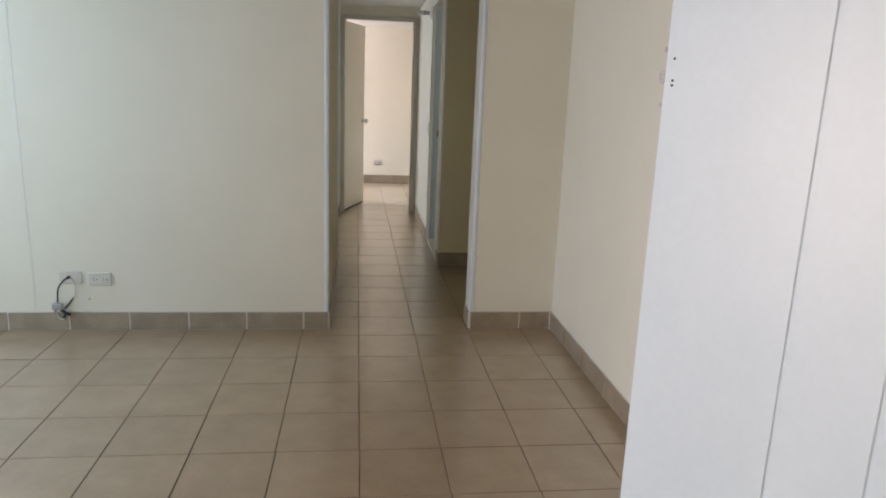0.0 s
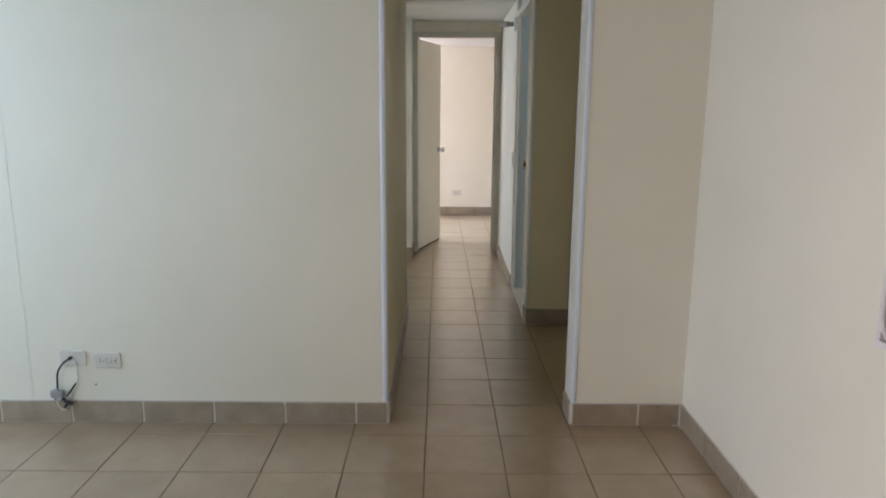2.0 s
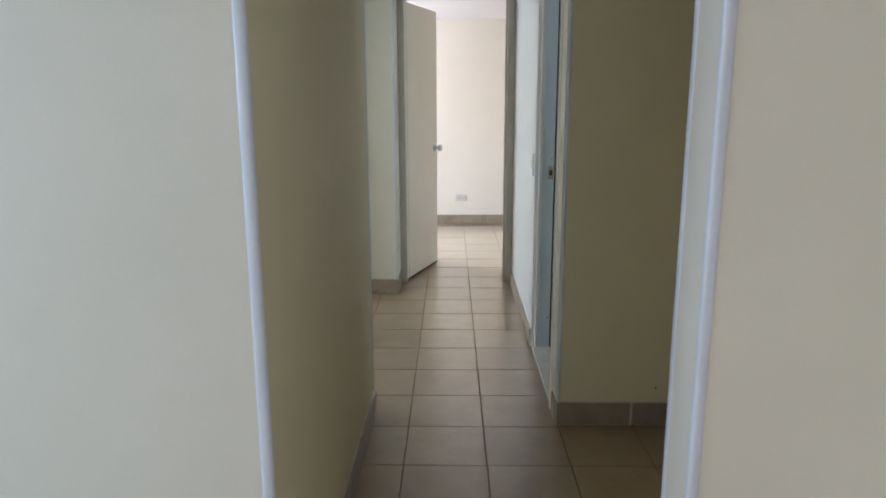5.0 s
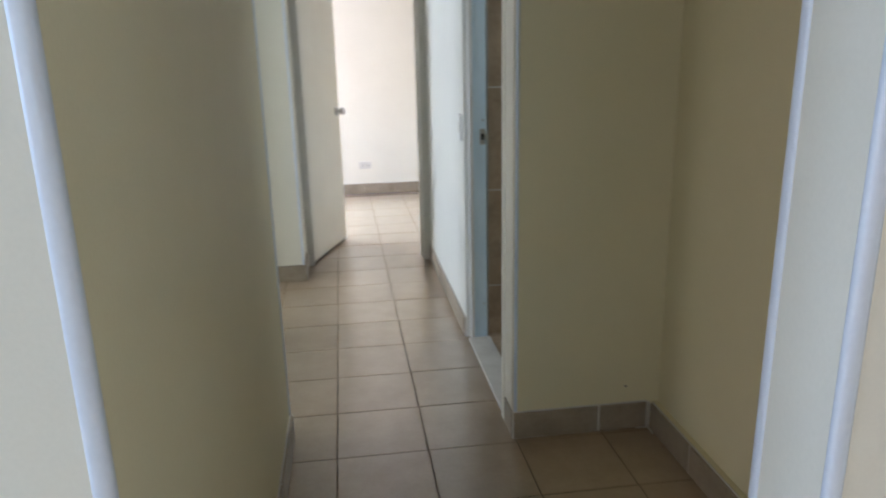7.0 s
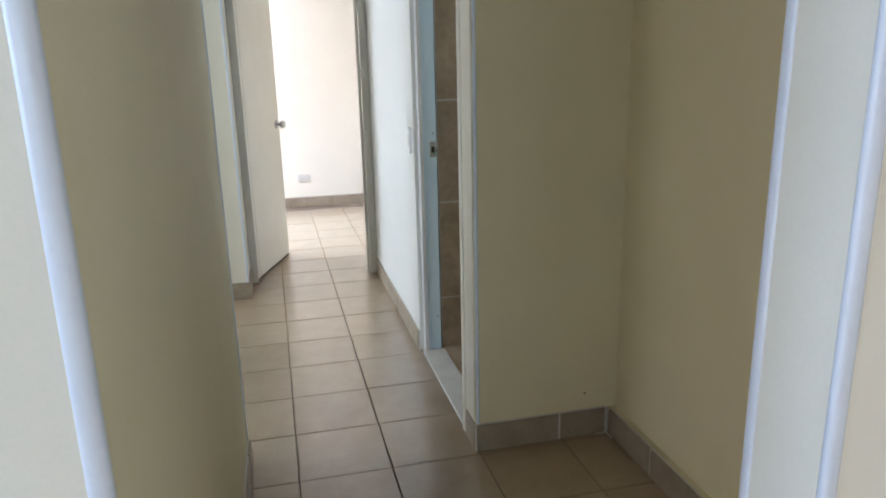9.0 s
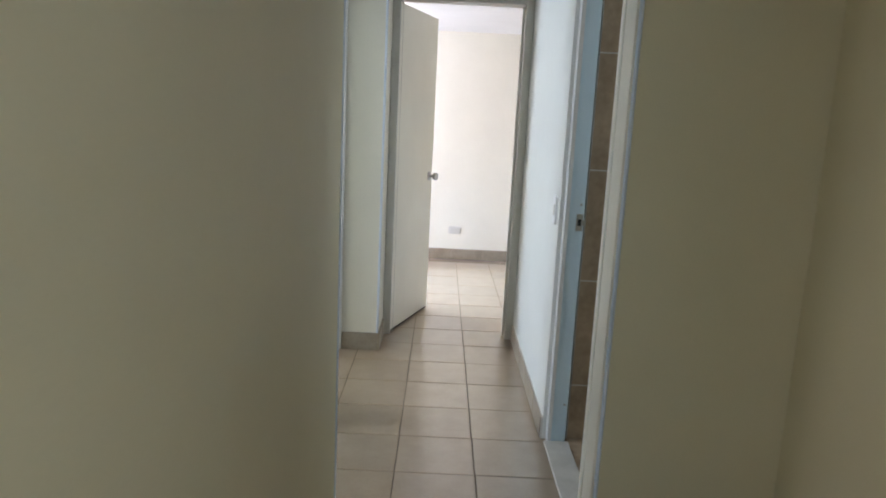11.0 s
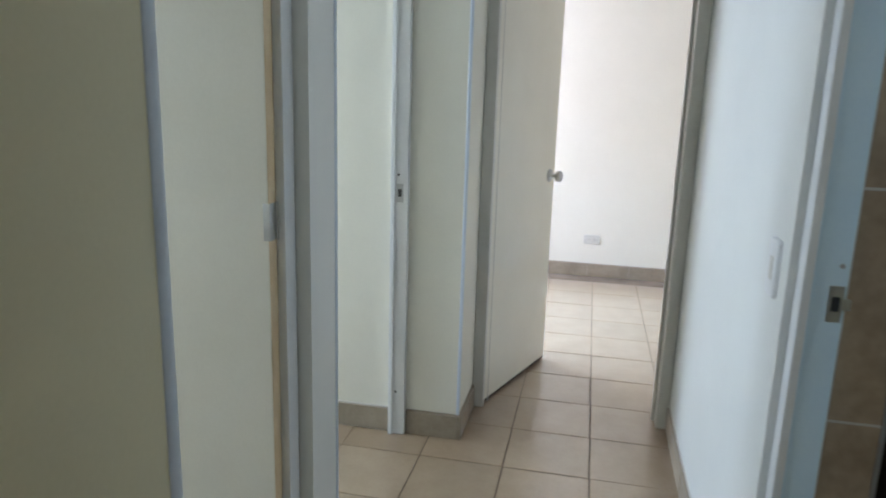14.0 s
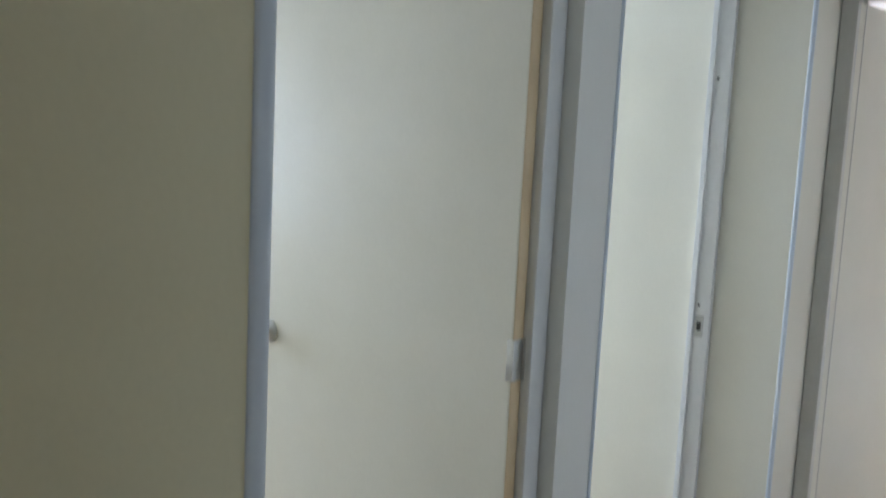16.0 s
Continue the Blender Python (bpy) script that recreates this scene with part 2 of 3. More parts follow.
wall_doors = structure("wall_room_doors", [(-0.37, -0.232, 2.512, 2.68, 0, H), (-0.37, -0.25, 1.628, 2.512, 2.09, H), (-0.37, -0.25, 2.68, 3.515, 2.09, H)], M_WALLWHITE, "white painted pier between two room doors")
structure("wall_between_rooms", [(XW, -0.37, 2.54, 2.64, 0, H)], M_WALLLITROOM, "cream painted wall between two rooms")
wall_return = structure("wall_return", [(XW, -0.047, 3.515, 3.615, 0, H), (-0.147, -0.047, 3.615, 3.88, 0, H)], M_WALLLITROOM, "cream painted return wall beside the end door")
structure("wall_rooms_west", [(XW - 0.15, XW, 0.15, 1.25, 0, H), (XW - 0.15, XW, 1.25, 2.4, 0, 0.9), (XW - 0.15, XW, 1.25, 2.4, 2.0, H), (XW - 0.15, XW, 2.4, 2.7, 0, H),
                              (XW - 0.15, XW, 2.7, 3.48, 0, 0.9), (XW - 0.15, XW, 2.7, 3.48, 2.0, H), (XW - 0.15, XW, 3.48, 3.615, 0, H)], M_WALL, "cream painted outside wall with two window openings")
wall_alcove_n = structure("wall_alcove_north", [(0.793, 1.445, 1.488, 1.612, 0, H)], M_WALL, "cream painted wall closing the hallway alcove")
structure("wall_alcove_east", [(1.325, 1.445, 0.15, 1.488, 0, H), (1.30, 1.326, 0.15, 1.488, 0, SK_H - 0.004)], M_WALL, "cream painted side wall of the hallway alcove")
# Cream wall whitened in colour for the room light that falls on it.
wall_hall_east = structure("wall_hall_east", [(0.785, 0.885, 2.44, 3.88, 0, H), (0.83, 0.885, 1.612, 2.44, 2.09, H)], M_WALLWHITE, "hallway wall beside the bathroom door, whitened for the light on it")
structure("wall_hall_end", [(-2.15, -0.045, 3.88, 3.96, 0, H), (0.783, 2.15, 3.88, 3.96, 0, H), (-0.045, 0.783, 3.9, 3.94, 2.09, H)], M_WALL, "cream painted wall around the end door")
structure("wall_bedroom_north", [(-2.15, 2.15, 6.36, 6.5, 0, H)], M_WALLLITROOM, "cream painted bedroom wall")
structure("wall_bedroom_west", [(-1.45, -1.3, 3.96, 4.9, 0, H), (-1.45, -1.3, 4.9, 6.1, 0, 0.9), (-1.45, -1.3, 4.9, 6.1, 2.0, H), (-1.45, -1.3, 6.1, 6.36, 0, H)], M_WALLLITROOM, "cream painted bedroom wall with a window opening")
structure("wall_bedroom_east", [(2.0, 2.15, 3.96, 6.36, 0, H)], M_WALLLITROOM, "cream painted bedroom wall")
bath_back = structure("wall_bathroom_north", [(0.8935, 0.997, 2.4435, 2.462, 0, H)], M_PALEGROUT, "bathroom wall clad in brown tiles")
shower_back = structure("wall_shower", [(0.885, 0.99, 2.462, 3.3, 0, H), (0.885, 2.1, 3.3, 3.4, 0, H)], M_DARKHOLE, "shower wall clad in espresso tiles with dark joints")
structure("wall_bathroom_outer", [(2.1, 2.2, 1.515, 1.75, 0, H), (2.1, 2.2, 1.75, 2.25, 0, 1.4), (2.1, 2.2, 1.75, 2.25, 1.9, H), (2.1, 2.2, 2.25, 3.4, 0, H), (1.445, 2.1, 1.515, 1.612, 0, H)], M_WALL, "plain bathroom walls with a small high opening added for the fill lamp")
# Closed box added outside to keep sky light off the window.
structure("sky_block_outside", [(2.6, 2.7, -5.2, 0.15, -0.15, 2.4), (1.457, 2.6, 0.05, 0.15, -0.15, 2.4), (1.457, 2.6, -5.3, -5.2, -0.15, 2.4), (1.458, 2.7, -5.3, 0.15, 2.4, 2.5)], M_SKYBLOCK, "added near-black walls and ceiling outside that keep the window dark")


# ---- corner beads and wall joint ----
def bead(parent, x, y, sx, sy, w=0.020, along="x", material=M_BEAD):
    """A rounded plastic angle on a wall corner; sx, sy point from the corner into the wall, its broad flange lies along one face."""
    profile = [(w, -0.002), (w, 0.0006), (w - 0.001, 0.0022), (w * 0.75, 0.0036), (w * 0.45, 0.0042), (w * 0.2, 0.0038), (0.001, 0.0028), (-0.0014, 0.0012),
               (-0.0028, -0.0014), (-0.0032, -0.0045), (-0.0026, -0.0075), (-0.0008, -0.009), (0.002, -0.009), (0.002, -0.002)]
    bm, rings = bmesh.new(), []
    for z in (SK_H + 0.002, H - 0.002):
        rings.append([bm.verts.new((x + sx * (u if along == "x" else -v), y + sy * (-v if along == "x" else u), z)) for u, v in profile])
    n = len(profile)
    for k in range(n):
        bm.faces.new((rings[0][k], rings[0][(k + 1) % n], rings[1][(k + 1) % n], rings[1][k]))
    bm.faces.new(rings[0][::-1])
    bm.faces.new(rings[1])
    return part("corner_bead", bm, material, parent, "white plastic corner bead", smooth=True)


bead(wall_living, 0, 0, -1, 1)
bead(wall_pier, 0.815, 0, 1, 1)
bead(wall_pier, 0.815, 0.15, 1, -1, 0.018, "y")
bead(wall_hall_west, 0, 1.620, -1, -1, 0.018, "y")
bead(wall_doors, -0.232, 2.68, -1, -1, 0.012, "y")
bead(wall_return, -0.047, 3.515, -1, 1, 0.010)
bead(wall_alcove_n, 0.793, 1.488, 1, 1, 0.008)
# Thin paler strip added so that the wall end looks brightly lit.
_bm = bmesh.new()
box(_bm, 0.784, 0.794, 1.498, 1.612, SK_H + 0.004, 2.088, bevel=0.004)
part("lit_wall_end", _bm, M_CREAM, wall_alcove_n, "thin paler cream strip for the brightly lit wall end")
_bm = bmesh.new()
box(_bm, -1.568, -1.564, -0.0012, 0.0, 0.1, H)
part("filled_joint", _bm, M_WALLWHITE, wall_living, "thin filled vertical joint in the plaster")


for _wall, _x, _y, _z in ((wall_living, -1.285, 0.0, 0.175), (wall_alcove_n, 1.20, 1.488, 0.165)):
    _bm = bmesh.new()
    lathe(_bm, [(0.005, 0.0), (0.004, 0.001), (0.002, 0.0014)], pose(_x, _y, _z, 90, 0, 0), seg=9)
    part("filler_spot", _bm, M_SKIRT, _wall, "small grey filler spot")


# ---- ceramic skirting ----


def piece_mesh(name, sx, sy, sz, c, material):
    """A flat piece with a chamfered face towards -y (sx wide, sz high, sy thick)."""
    v = [(0, 0, 0), (sx, 0, 0), (sx, 0, sz), (0, 0, sz), (c, -sy, c), (sx - c, -sy, c), (sx - c, -sy, sz - c), (c, -sy, sz - c)]
    f = [(4, 5, 6, 7), (0, 1, 5, 4), (1, 2, 6, 5), (2, 3, 7, 6), (3, 0, 4, 7)]
    me = bpy.data.meshes.new(name)
    me.from_pydata(v, [], f)
    me.materials.append(material)
    return me


def skirting(name, x0, y0, turn, length, first=0.314, label="taupe ceramic skirting with pale grout joints", joint=M_PALEGROUT):
    """Skirting tiles that run from (x0, y0) along +x turned by turn degrees, facing -y turned likewise."""
    base = pose(x0, y0, 0, 0, 0, turn)
    bm = bmesh.new()
    box(bm, 0, length, -SK_T + 0.0015, 0, 0, SK_H - 0.003, m=base)
    box(bm, 0, length, -0.0045, 0, SK_H - 0.003, SK_H + 0.0025, m=base)
    run = tagged(new(name, mesh_of(name, bm, joint)), label, "baseboard", kind="structure")
    at, step, shared = 0.0, first, {}
    while at < length - 0.005:
        w = round(min(step, length - at), 4)
        if w not in shared:
            shared[w] = piece_mesh("skirting_tile", max(w - 0.005, 0.004), SK_T + 0.002, SK_H, 0.003, M_SKIRT)
        ob = new("skirting_tile", shared[w])
        ob.parent = run
        ob.matrix_basis = base @ pose(at + 0.0025, 0, 0)
        at, step = at + w, 0.314
    return run


skirting("baseboard_living_north", -3.395, 0, 0, 3.395, 0.116)
skirting("baseboard_pier", 0.815, 0, 0, 0.492, 0.295)
skirting("baseboard_living_east", XE, -0.012, -90, 3.17, 0.30)

skirting("baseboard_hall_west", 0.0, 0.0, 90, 1.62, 0.25)
skirting("baseboard_pier_jamb", 0.815, 0.15, -90, 0.15)
skirting("baseboard_alcove_north", 0.783, 1.488, 0, 0.50, 0.317)
skirting("baseboard_alcove_east", 1.30, 1.471, -90, 1.32, 0.294)
skirting("baseboard_door_pier", -0.232, 2.512, 90, 0.168)
skirting("baseboard_hall_east", 0.785, 3.83, -90, 1.388, 0.20)
skirting("baseboard_bathroom_jamb", 0.793, 1.612, -90, 0.124, 0.2)
skirting("baseboard_return", -0.26, 3.515, 0, 0.213, 0.3, joint=M_SKIRT)
skirting("baseboard_middle_room", -3.39, 3.515, 0, 3.062, 0.27)
skirting("baseboard_return_side", -0.047, 3.503, 90, 0.325, 0.2, joint=M_SKIRT)
skirting("baseboard_bedroom", -1.29, 6.36, 0, 3.28, 0.13, "taupe ceramic skirting with matching joints", M_SKIRT)


def caulk(parent, x, y, sx, sy, reach=0.06):
    """Uneven pale caulk in an inner skirting corner; sx, sy point out of the corner."""
    bm = bmesh.new()
    sweep(bm, [(x + sx * 0.002 * math.sin(k * 1.9), y + sy * 0.002 * math.cos(k * 2.3), 0.004 + 0.0125 * k) for k in range(9)], 0.0045, seg=6)
    sweep(bm, [(x + sx * reach * k / 6, y + sy * 0.002, 0.003 + 0.001 * math.sin(k * 2.1)) for k in range(7)], 0.0035, seg=6)
    sweep(bm, [(x + sx * 0.002, y + sy * reach * k / 6, 0.003 + 0.001 * math.cos(k * 1.7)) for k in range(7)], 0.0035, seg=6)
    part("corner_caulk", bm, M_PALEGROUT, parent, "pale caulk smeared into the skirting corner", smooth=True)


caulk(wall_alcove_n, 1.286, 1.474, -1, -1, 0.045)
caulk(wall_pier, XE - 0.013, -0.013, -1, -1, 0.03)


# ---- door frames ----
def frame_of(name, pieces, label, material=None):
    fr = thing(name, (0, 0, 0), label, "door frame", kind="structure")
    for pname, b, bev in pieces:
        bm = bmesh.new()
        box(bm, *b, bevel=bev)
        paint = {"transom_panel": M_CREAM, "blue_jamb": M_BLUE, "blue_transom": M_BLUE, "cream_jamb": M_CREAM}.get(pname, material or M_TRIM)
        part(pname, bm, paint, fr, {"blue_jamb": "pale blue painted jamb", "blue_transom": "pale blue painted panel above the door", "cream_jamb": "rounded cream painted jamb"}.get(pname, ""))
    return fr


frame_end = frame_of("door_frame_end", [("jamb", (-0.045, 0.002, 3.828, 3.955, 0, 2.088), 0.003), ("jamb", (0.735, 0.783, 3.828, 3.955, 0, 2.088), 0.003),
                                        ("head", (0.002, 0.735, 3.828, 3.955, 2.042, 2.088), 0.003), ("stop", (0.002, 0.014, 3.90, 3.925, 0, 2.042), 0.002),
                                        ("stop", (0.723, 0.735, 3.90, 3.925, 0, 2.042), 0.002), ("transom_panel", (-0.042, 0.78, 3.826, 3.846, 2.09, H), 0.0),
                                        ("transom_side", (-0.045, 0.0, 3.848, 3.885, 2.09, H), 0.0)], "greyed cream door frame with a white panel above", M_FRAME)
frame_of("door_frame_near_room", [("jamb", (-0.365, -0.268, 2.455, 2.511, 0, 2.088), 0.003), ("jamb", (-0.365, -0.268, 1.63, 1.668, 0, 2.088), 0.003),
                                               ("head", (-0.365, -0.268, 1.668, 2.455, 2.042, 2.088), 0.003)], "white painted door frame in the hallway")
frame_mid = frame_of("door_frame_middle_room", [("jamb", (-0.327, -0.263, 3.489, 3.514, 0, 2.088), 0.003), ("stop", (-0.327, -0.310, 3.479, 3.489, 0, 2.042), 0.002), ("jamb", (-0.365, -0.268, 2.682, 2.722, 0, 2.088), 0.003),
                                                ("head", (-0.365, -0.268, 2.722, 3.489, 2.042, 2.088), 0.003)], "white painted empty door frame")
frame_bath = frame_of("door_frame_bathroom", [("cream_jamb", (0.779, 0.894, 1.613, 1.648, 0, 2.088), 0.008), ("blue_jamb", (0.818, 0.880, 2.40, 2.438, 0, 2.088), 0.002), ("casing", (0.801, 0.818, 2.396, 2.438, 0, 2.088), 0.001),
                                              ("head", (0.779, 0.894, 1.648, 2.40, 2.042, 2.088), 0.003),
                                              ("blue_transom", (0.812, 0.828, 1.614, 2.438, 2.09, H), 0.0)], "white painted bathroom door frame")
_bm = bmesh.new()
box(_bm, 0.787, 0.893, 1.65, 2.398, 0.0, 0.012, bevel=0.003)
tagged(new("door_sill", mesh_of("door_sill", _bm, M_PALEGROUT)), "pale cement sill under the bathroom doorway", "sill", kind="structure")


def strike_plate(parent, m, lip=False):
    """A latch plate with its hole and screws, facing -y in its own space."""
    bm = bmesh.new()
    box(bm, -0.013, 0.013, -0.002, 0.0, -0.035, 0.035, bevel=0.0008)
    tube(bm, (0, -0.0035, 0.026), (0, -0.001, 0.026), 0.004, seg=10)
    tube(bm, (0, -0.0035, -0.026), (0, -0.001, -0.026), 0.004, seg=10)
    if lip:
        box(bm, 0.0125, 0.026, -0.003, -0.0005, -0.011, 0.011, bevel=0.0008)
    bmesh.ops.transform(bm, matrix=m, verts=bm.verts)
    plate = part("strike_plate", bm, M_STEEL, parent, "steel strike plate")
    bm = bmesh.new()
    box(bm, -0.007, 0.007, -0.0032, -0.001, -0.014, 0.014)
    bmesh.ops.transform(bm, matrix=m, verts=bm.verts)
    part("latch_hole", bm, M_DARKHOLE, plate)


strike_plate(frame_mid, pose(-0.293, 3.488, 0.975))
strike_plate(frame_bath, pose(0.862, 2.399, 0.972), lip=True)


def screw_hole(parent, x, y, z, material=M_DARKHOLE):
    bm = bmesh.new()
    tube(bm, (x, y - 0.0015, z), (x, y + 0.001, z), 0.0045, seg=10)
    part("screw_hole", bm, material, parent)


for _z in (0.182, 1.043, 1.75):
    screw_hole(frame_mid, -0.299, 3.488, _z)
for _z in (0.18, 1.045, 1.9):
    screw_hole(frame_bath, 0.865, 2.399, _z, M_ALU)


# ---- doors ----
def knob(parent, m, side):
    bm = bmesh.new()
    lathe(bm, [(0.031, 0.0), (0.031, 0.004), (0.026, 0.009), (0.012, 0.012)], m @ pose(0, 0, 0, 90 * side, 0, 0))
    rose = local("knob_rose", bm, M_STEEL, parent, "steel knob rose", smooth=True)
    bm = bmesh.new()
    lathe(bm, [(0.011, 0.010), (0.011, 0.030), (0.022, 0.036), (0.027, 0.046), (0.026, 0.058), (0.019, 0.064), (0.006, 0.066)], m @ pose(0, 0, 0, 90 * side, 0, 0))
    local("knob", bm, M_STEEL, rose, "round steel door knob", smooth=True)


def plain_door(name, at, width, label, bare=False):
    """A flush leaf, hinged at its own origin, along its own +x."""
    d = thing(name, at, label, "door", kind="structure")
    bm = bmesh.new()
    box(bm, 0.001 if bare else 0, width, -0.0175, 0.0175, 0.016, 2.028, bevel=0.002)
    local("leaf", bm, M_DOOR, d)
    # Dark strip drawn in for the shaded gap below the leaf.
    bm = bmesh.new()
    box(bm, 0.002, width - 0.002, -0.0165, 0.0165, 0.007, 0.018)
    local("gap_shade_strip", bm, M_GAPSHADE, d, "dark strip for the shade under the door")
    if bare:
        bm = bmesh.new()
        box(bm, -0.001, 0.001, -0.0165, 0.0165, 0.013, 2.027)
        local("bare_edge", bm, M_EDGE, d, "unpainted wooden edge")
    knob(d, pose(width - 0.065, -0.0175, 0.968), 1)
    knob(d, pose(width - 0.065, 0.0175, 0.968), -1)
    for z in (0.22, 1.045, 1.85):
        bm = bmesh.new()
        box(bm, -0.003, 0.013, -0.0195, 0.0185, z - 0.042, z + 0.042, bevel=0.0008)
        tube(bm, (-0.002, -0.0195, z - 0.044), (-0.002, -0.0195, z + 0.044), 0.005, seg=10)
        local("hinge", bm, M_STEEL, d, "steel butt hinge", smooth=True)
    return d


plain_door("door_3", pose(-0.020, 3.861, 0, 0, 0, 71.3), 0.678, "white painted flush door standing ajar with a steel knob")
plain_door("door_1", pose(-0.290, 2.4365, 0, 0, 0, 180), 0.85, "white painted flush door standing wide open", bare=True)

# entrance door, steel, with pressed vertical grooves
_dx, _dy = 0.832 - 1.297, -2.325 + 3.05
ENTRY_W = math.hypot(_dx, _dy)
entry = thing("door_4", pose(1.297, -3.05, 0, 0, 0, math.degrees(math.atan2(_dy, _dx))), "white steel entrance door with vertical grooves, standing open", "door", kind="structure")
_bm = bmesh.new()
box(_bm, 0, ENTRY_W, -0.018, 0.014, 0.012, 2.03, bevel=0.002)
local("leaf", _bm, M_STEELDOOR, entry)
_cuts = [0.0, ENTRY_W - 0.693, ENTRY_W - 0.515, ENTRY_W - 0.337, ENTRY_W]
for _a, _b in zip(_cuts, _cuts[1:]):
    _bm = bmesh.new()
    box(_bm, _a + 0.005, _b - (0.005 if _b < ENTRY_W else 0.0), 0.0135, 0.0172, 0.013, 2.029, bevel=0.0018)
    local("pressed_panel", _bm, M_STEELDOOR, entry)
_bm = bmesh.new()
box(_bm, ENTRY_W - 0.001, ENTRY_W + 0.002, -0.009, 0.009, 1.37, 1.46, bevel=0.0005)
local("lock_plate", _bm, M_STEEL, entry, "small steel lock plate in the door edge")
_bm = bmesh.new()
for _z in (1.385, 1.395, 1.44):
    tube(_bm, (ENTRY_W - 0.02, 0.0169, _z), (ENTRY_W - 0.02, 0.0182, _z), 0.003, seg=10)
local("screw_holes", _bm, M_DARKHOLE, entry, "small dark screw holes")


# ---- window with iron grille ----
win = thing("window_1", (XE + 0.037, (WY0 + WY1) / 2, WZ0), "grey aluminium sliding window with dark glass", "window", kind="structure")
for _n, _b in (("window_frame", (XE + 0.012, XE + 0.062, WY1 - 0.022, WY1, WZ0, WZ1)), ("window_frame", (XE + 0.012, XE + 0.062, WY0, WY0 + 0.04, WZ0, WZ1)),
               ("window_frame", (XE + 0.012, XE + 0.062, WY0 + 0.04, WY1 - 0.04, WZ0, WZ0 + 0.045)), ("window_frame", (XE + 0.012, XE + 0.062, WY0 + 0.04, WY1 - 0.04, WZ1 - 0.04, WZ1)),
               ("sash_stile", (XE + 0.019, XE + 0.042, WY1 - 0.050, WY1 - 0.022, WZ0 + 0.045, WZ1 - 0.04)), ("sash_stile", (XE + 0.022, XE + 0.052, (WY0 + WY1) / 2 - 0.02, (WY0 + WY1) / 2 + 0.02, WZ0 + 0.045, WZ1 - 0.04))):
    _bm = bmesh.new()
    box(_bm, *_b, bevel=0.002)
    part(_n, _bm, M_ALU, win)
for _a, _b in ((WY0 + 0.04, (WY0 + WY1) / 2 - 0.02), ((WY0 + WY1) / 2 + 0.02, WY1 - 0.050)):
    _bm = bmesh.new()
    box(_bm, XE + 0.033, XE + 0.037, _a, _b, WZ0 + 0.045, WZ1 - 0.04)
    part("pane", _bm, M_GLASS, win, "dark window glass")

_bm = bmesh.new()
tube(_bm, (XE + 0.034, WY1 - 0.115, 1.03), (XE + 0.020, WY1 - 0.115, 1.03), 0.011, 0.008, seg=12)
box(_bm, XE + 0.014, XE + 0.021, WY1 - 0.125, WY1 - 0.105, 1.018, 1.042, bevel=0.002)
part("window_latch", _bm, M_DARKHOLE, win, "small dark window latch", smooth=True)

GY0, GY1, GZ0, GZ1 = -2.316, -1.266, 0.816, 2.05
GX = XE - 0.015
grille = thing("window_grille", (GX, (GY0 + GY1) / 2, GZ0), "white painted iron window grille with twisted bars and arches", "window grille")
for _b in ((GX - 0.002, GX + 0.0155, GY0, GY1, GZ0, GZ0 + 0.016), (GX - 0.002, GX + 0.0155, GY0, GY1, GZ1 - 0.016, GZ1),
           (GX - 0.002, GX + 0.0155, GY0, GY0 + 0.016, GZ0 + 0.016, GZ1 - 0.016), (GX - 0.002, GX + 0.0155, GY1 - 0.016, GY1, GZ0 + 0.016, GZ1 - 0.016)):
    _bm = bmesh.new()
    box(_bm, *_b, bevel=0.002)
    part("frame_bar", _bm, M_GRILLE, grille)
GZM = (GZ0 + GZ1) / 2
_bm = bmesh.new()
box(_bm, GX - 0.006, GX + 0.006, GY0 + 0.016, GY1 - 0.016, GZM - 0.007, GZM + 0.007, bevel=0.002)
part("middle_rail", _bm, M_GRILLE, grille)
GN = 9
GS = (GY1 - GY0 - 0.016) / GN
for _lo, _hi in ((GZ0 + 0.016, GZM - 0.007), (GZM + 0.007, GZ1 - 0.016)):
    for _i in range(1, GN):
        _y = GY1 - 0.008 - GS * _i
        _z0, _z1, _bm = _lo + 0.10, _hi - 0.10, bmesh.new()
        _k = 40
        sweep(_bm, [(GX, _y, _z0 + (_z1 - _z0) * j / _k) for j in range(_k + 1)], 0.0075, seg=4, twist=0.33)
        part("twisted_bar", _bm, M_GRILLE, grille, "twisted iron bar")
    for _i in range(GN):
        _ya = GY1 - 0.008 - GS * _i
        for _zc, _s in ((_lo + 0.004, 1), (_hi - 0.004, -1)):
            _bm = bmesh.new()
            _r = GS / 2 - 0.006
            _pts = [(GX, _ya - 0.006, _zc + _s * 0.12)]
            _pts += [(GX, _ya - GS / 2 + _r * math.cos(math.pi * j / 14), _zc + _s * (_r + 0.004 - _r * math.sin(math.pi * j / 14))) for j in range(15)]
            _pts += [(GX, _ya - GS + 0.006, _zc + _s * 0.12)]
            sweep(_bm, _pts, 0.0055, seg=6)
            part("arch", _bm, M_GRILLE, grille, smooth=True)
    for _i in range(1, GN):
        _y = GY1 - 0.008 - GS * _i
        for _zc in (_lo + 0.11, _hi - 0.11):
            _bm = bmesh.new()
            box(_bm, GX - 0.010, GX + 0.010, _y - 0.0125, _y + 0.0125, _zc - 0.022, _zc + 0.022, bevel=0.003)
            part("collar", _bm, M_GRILLE, grille)
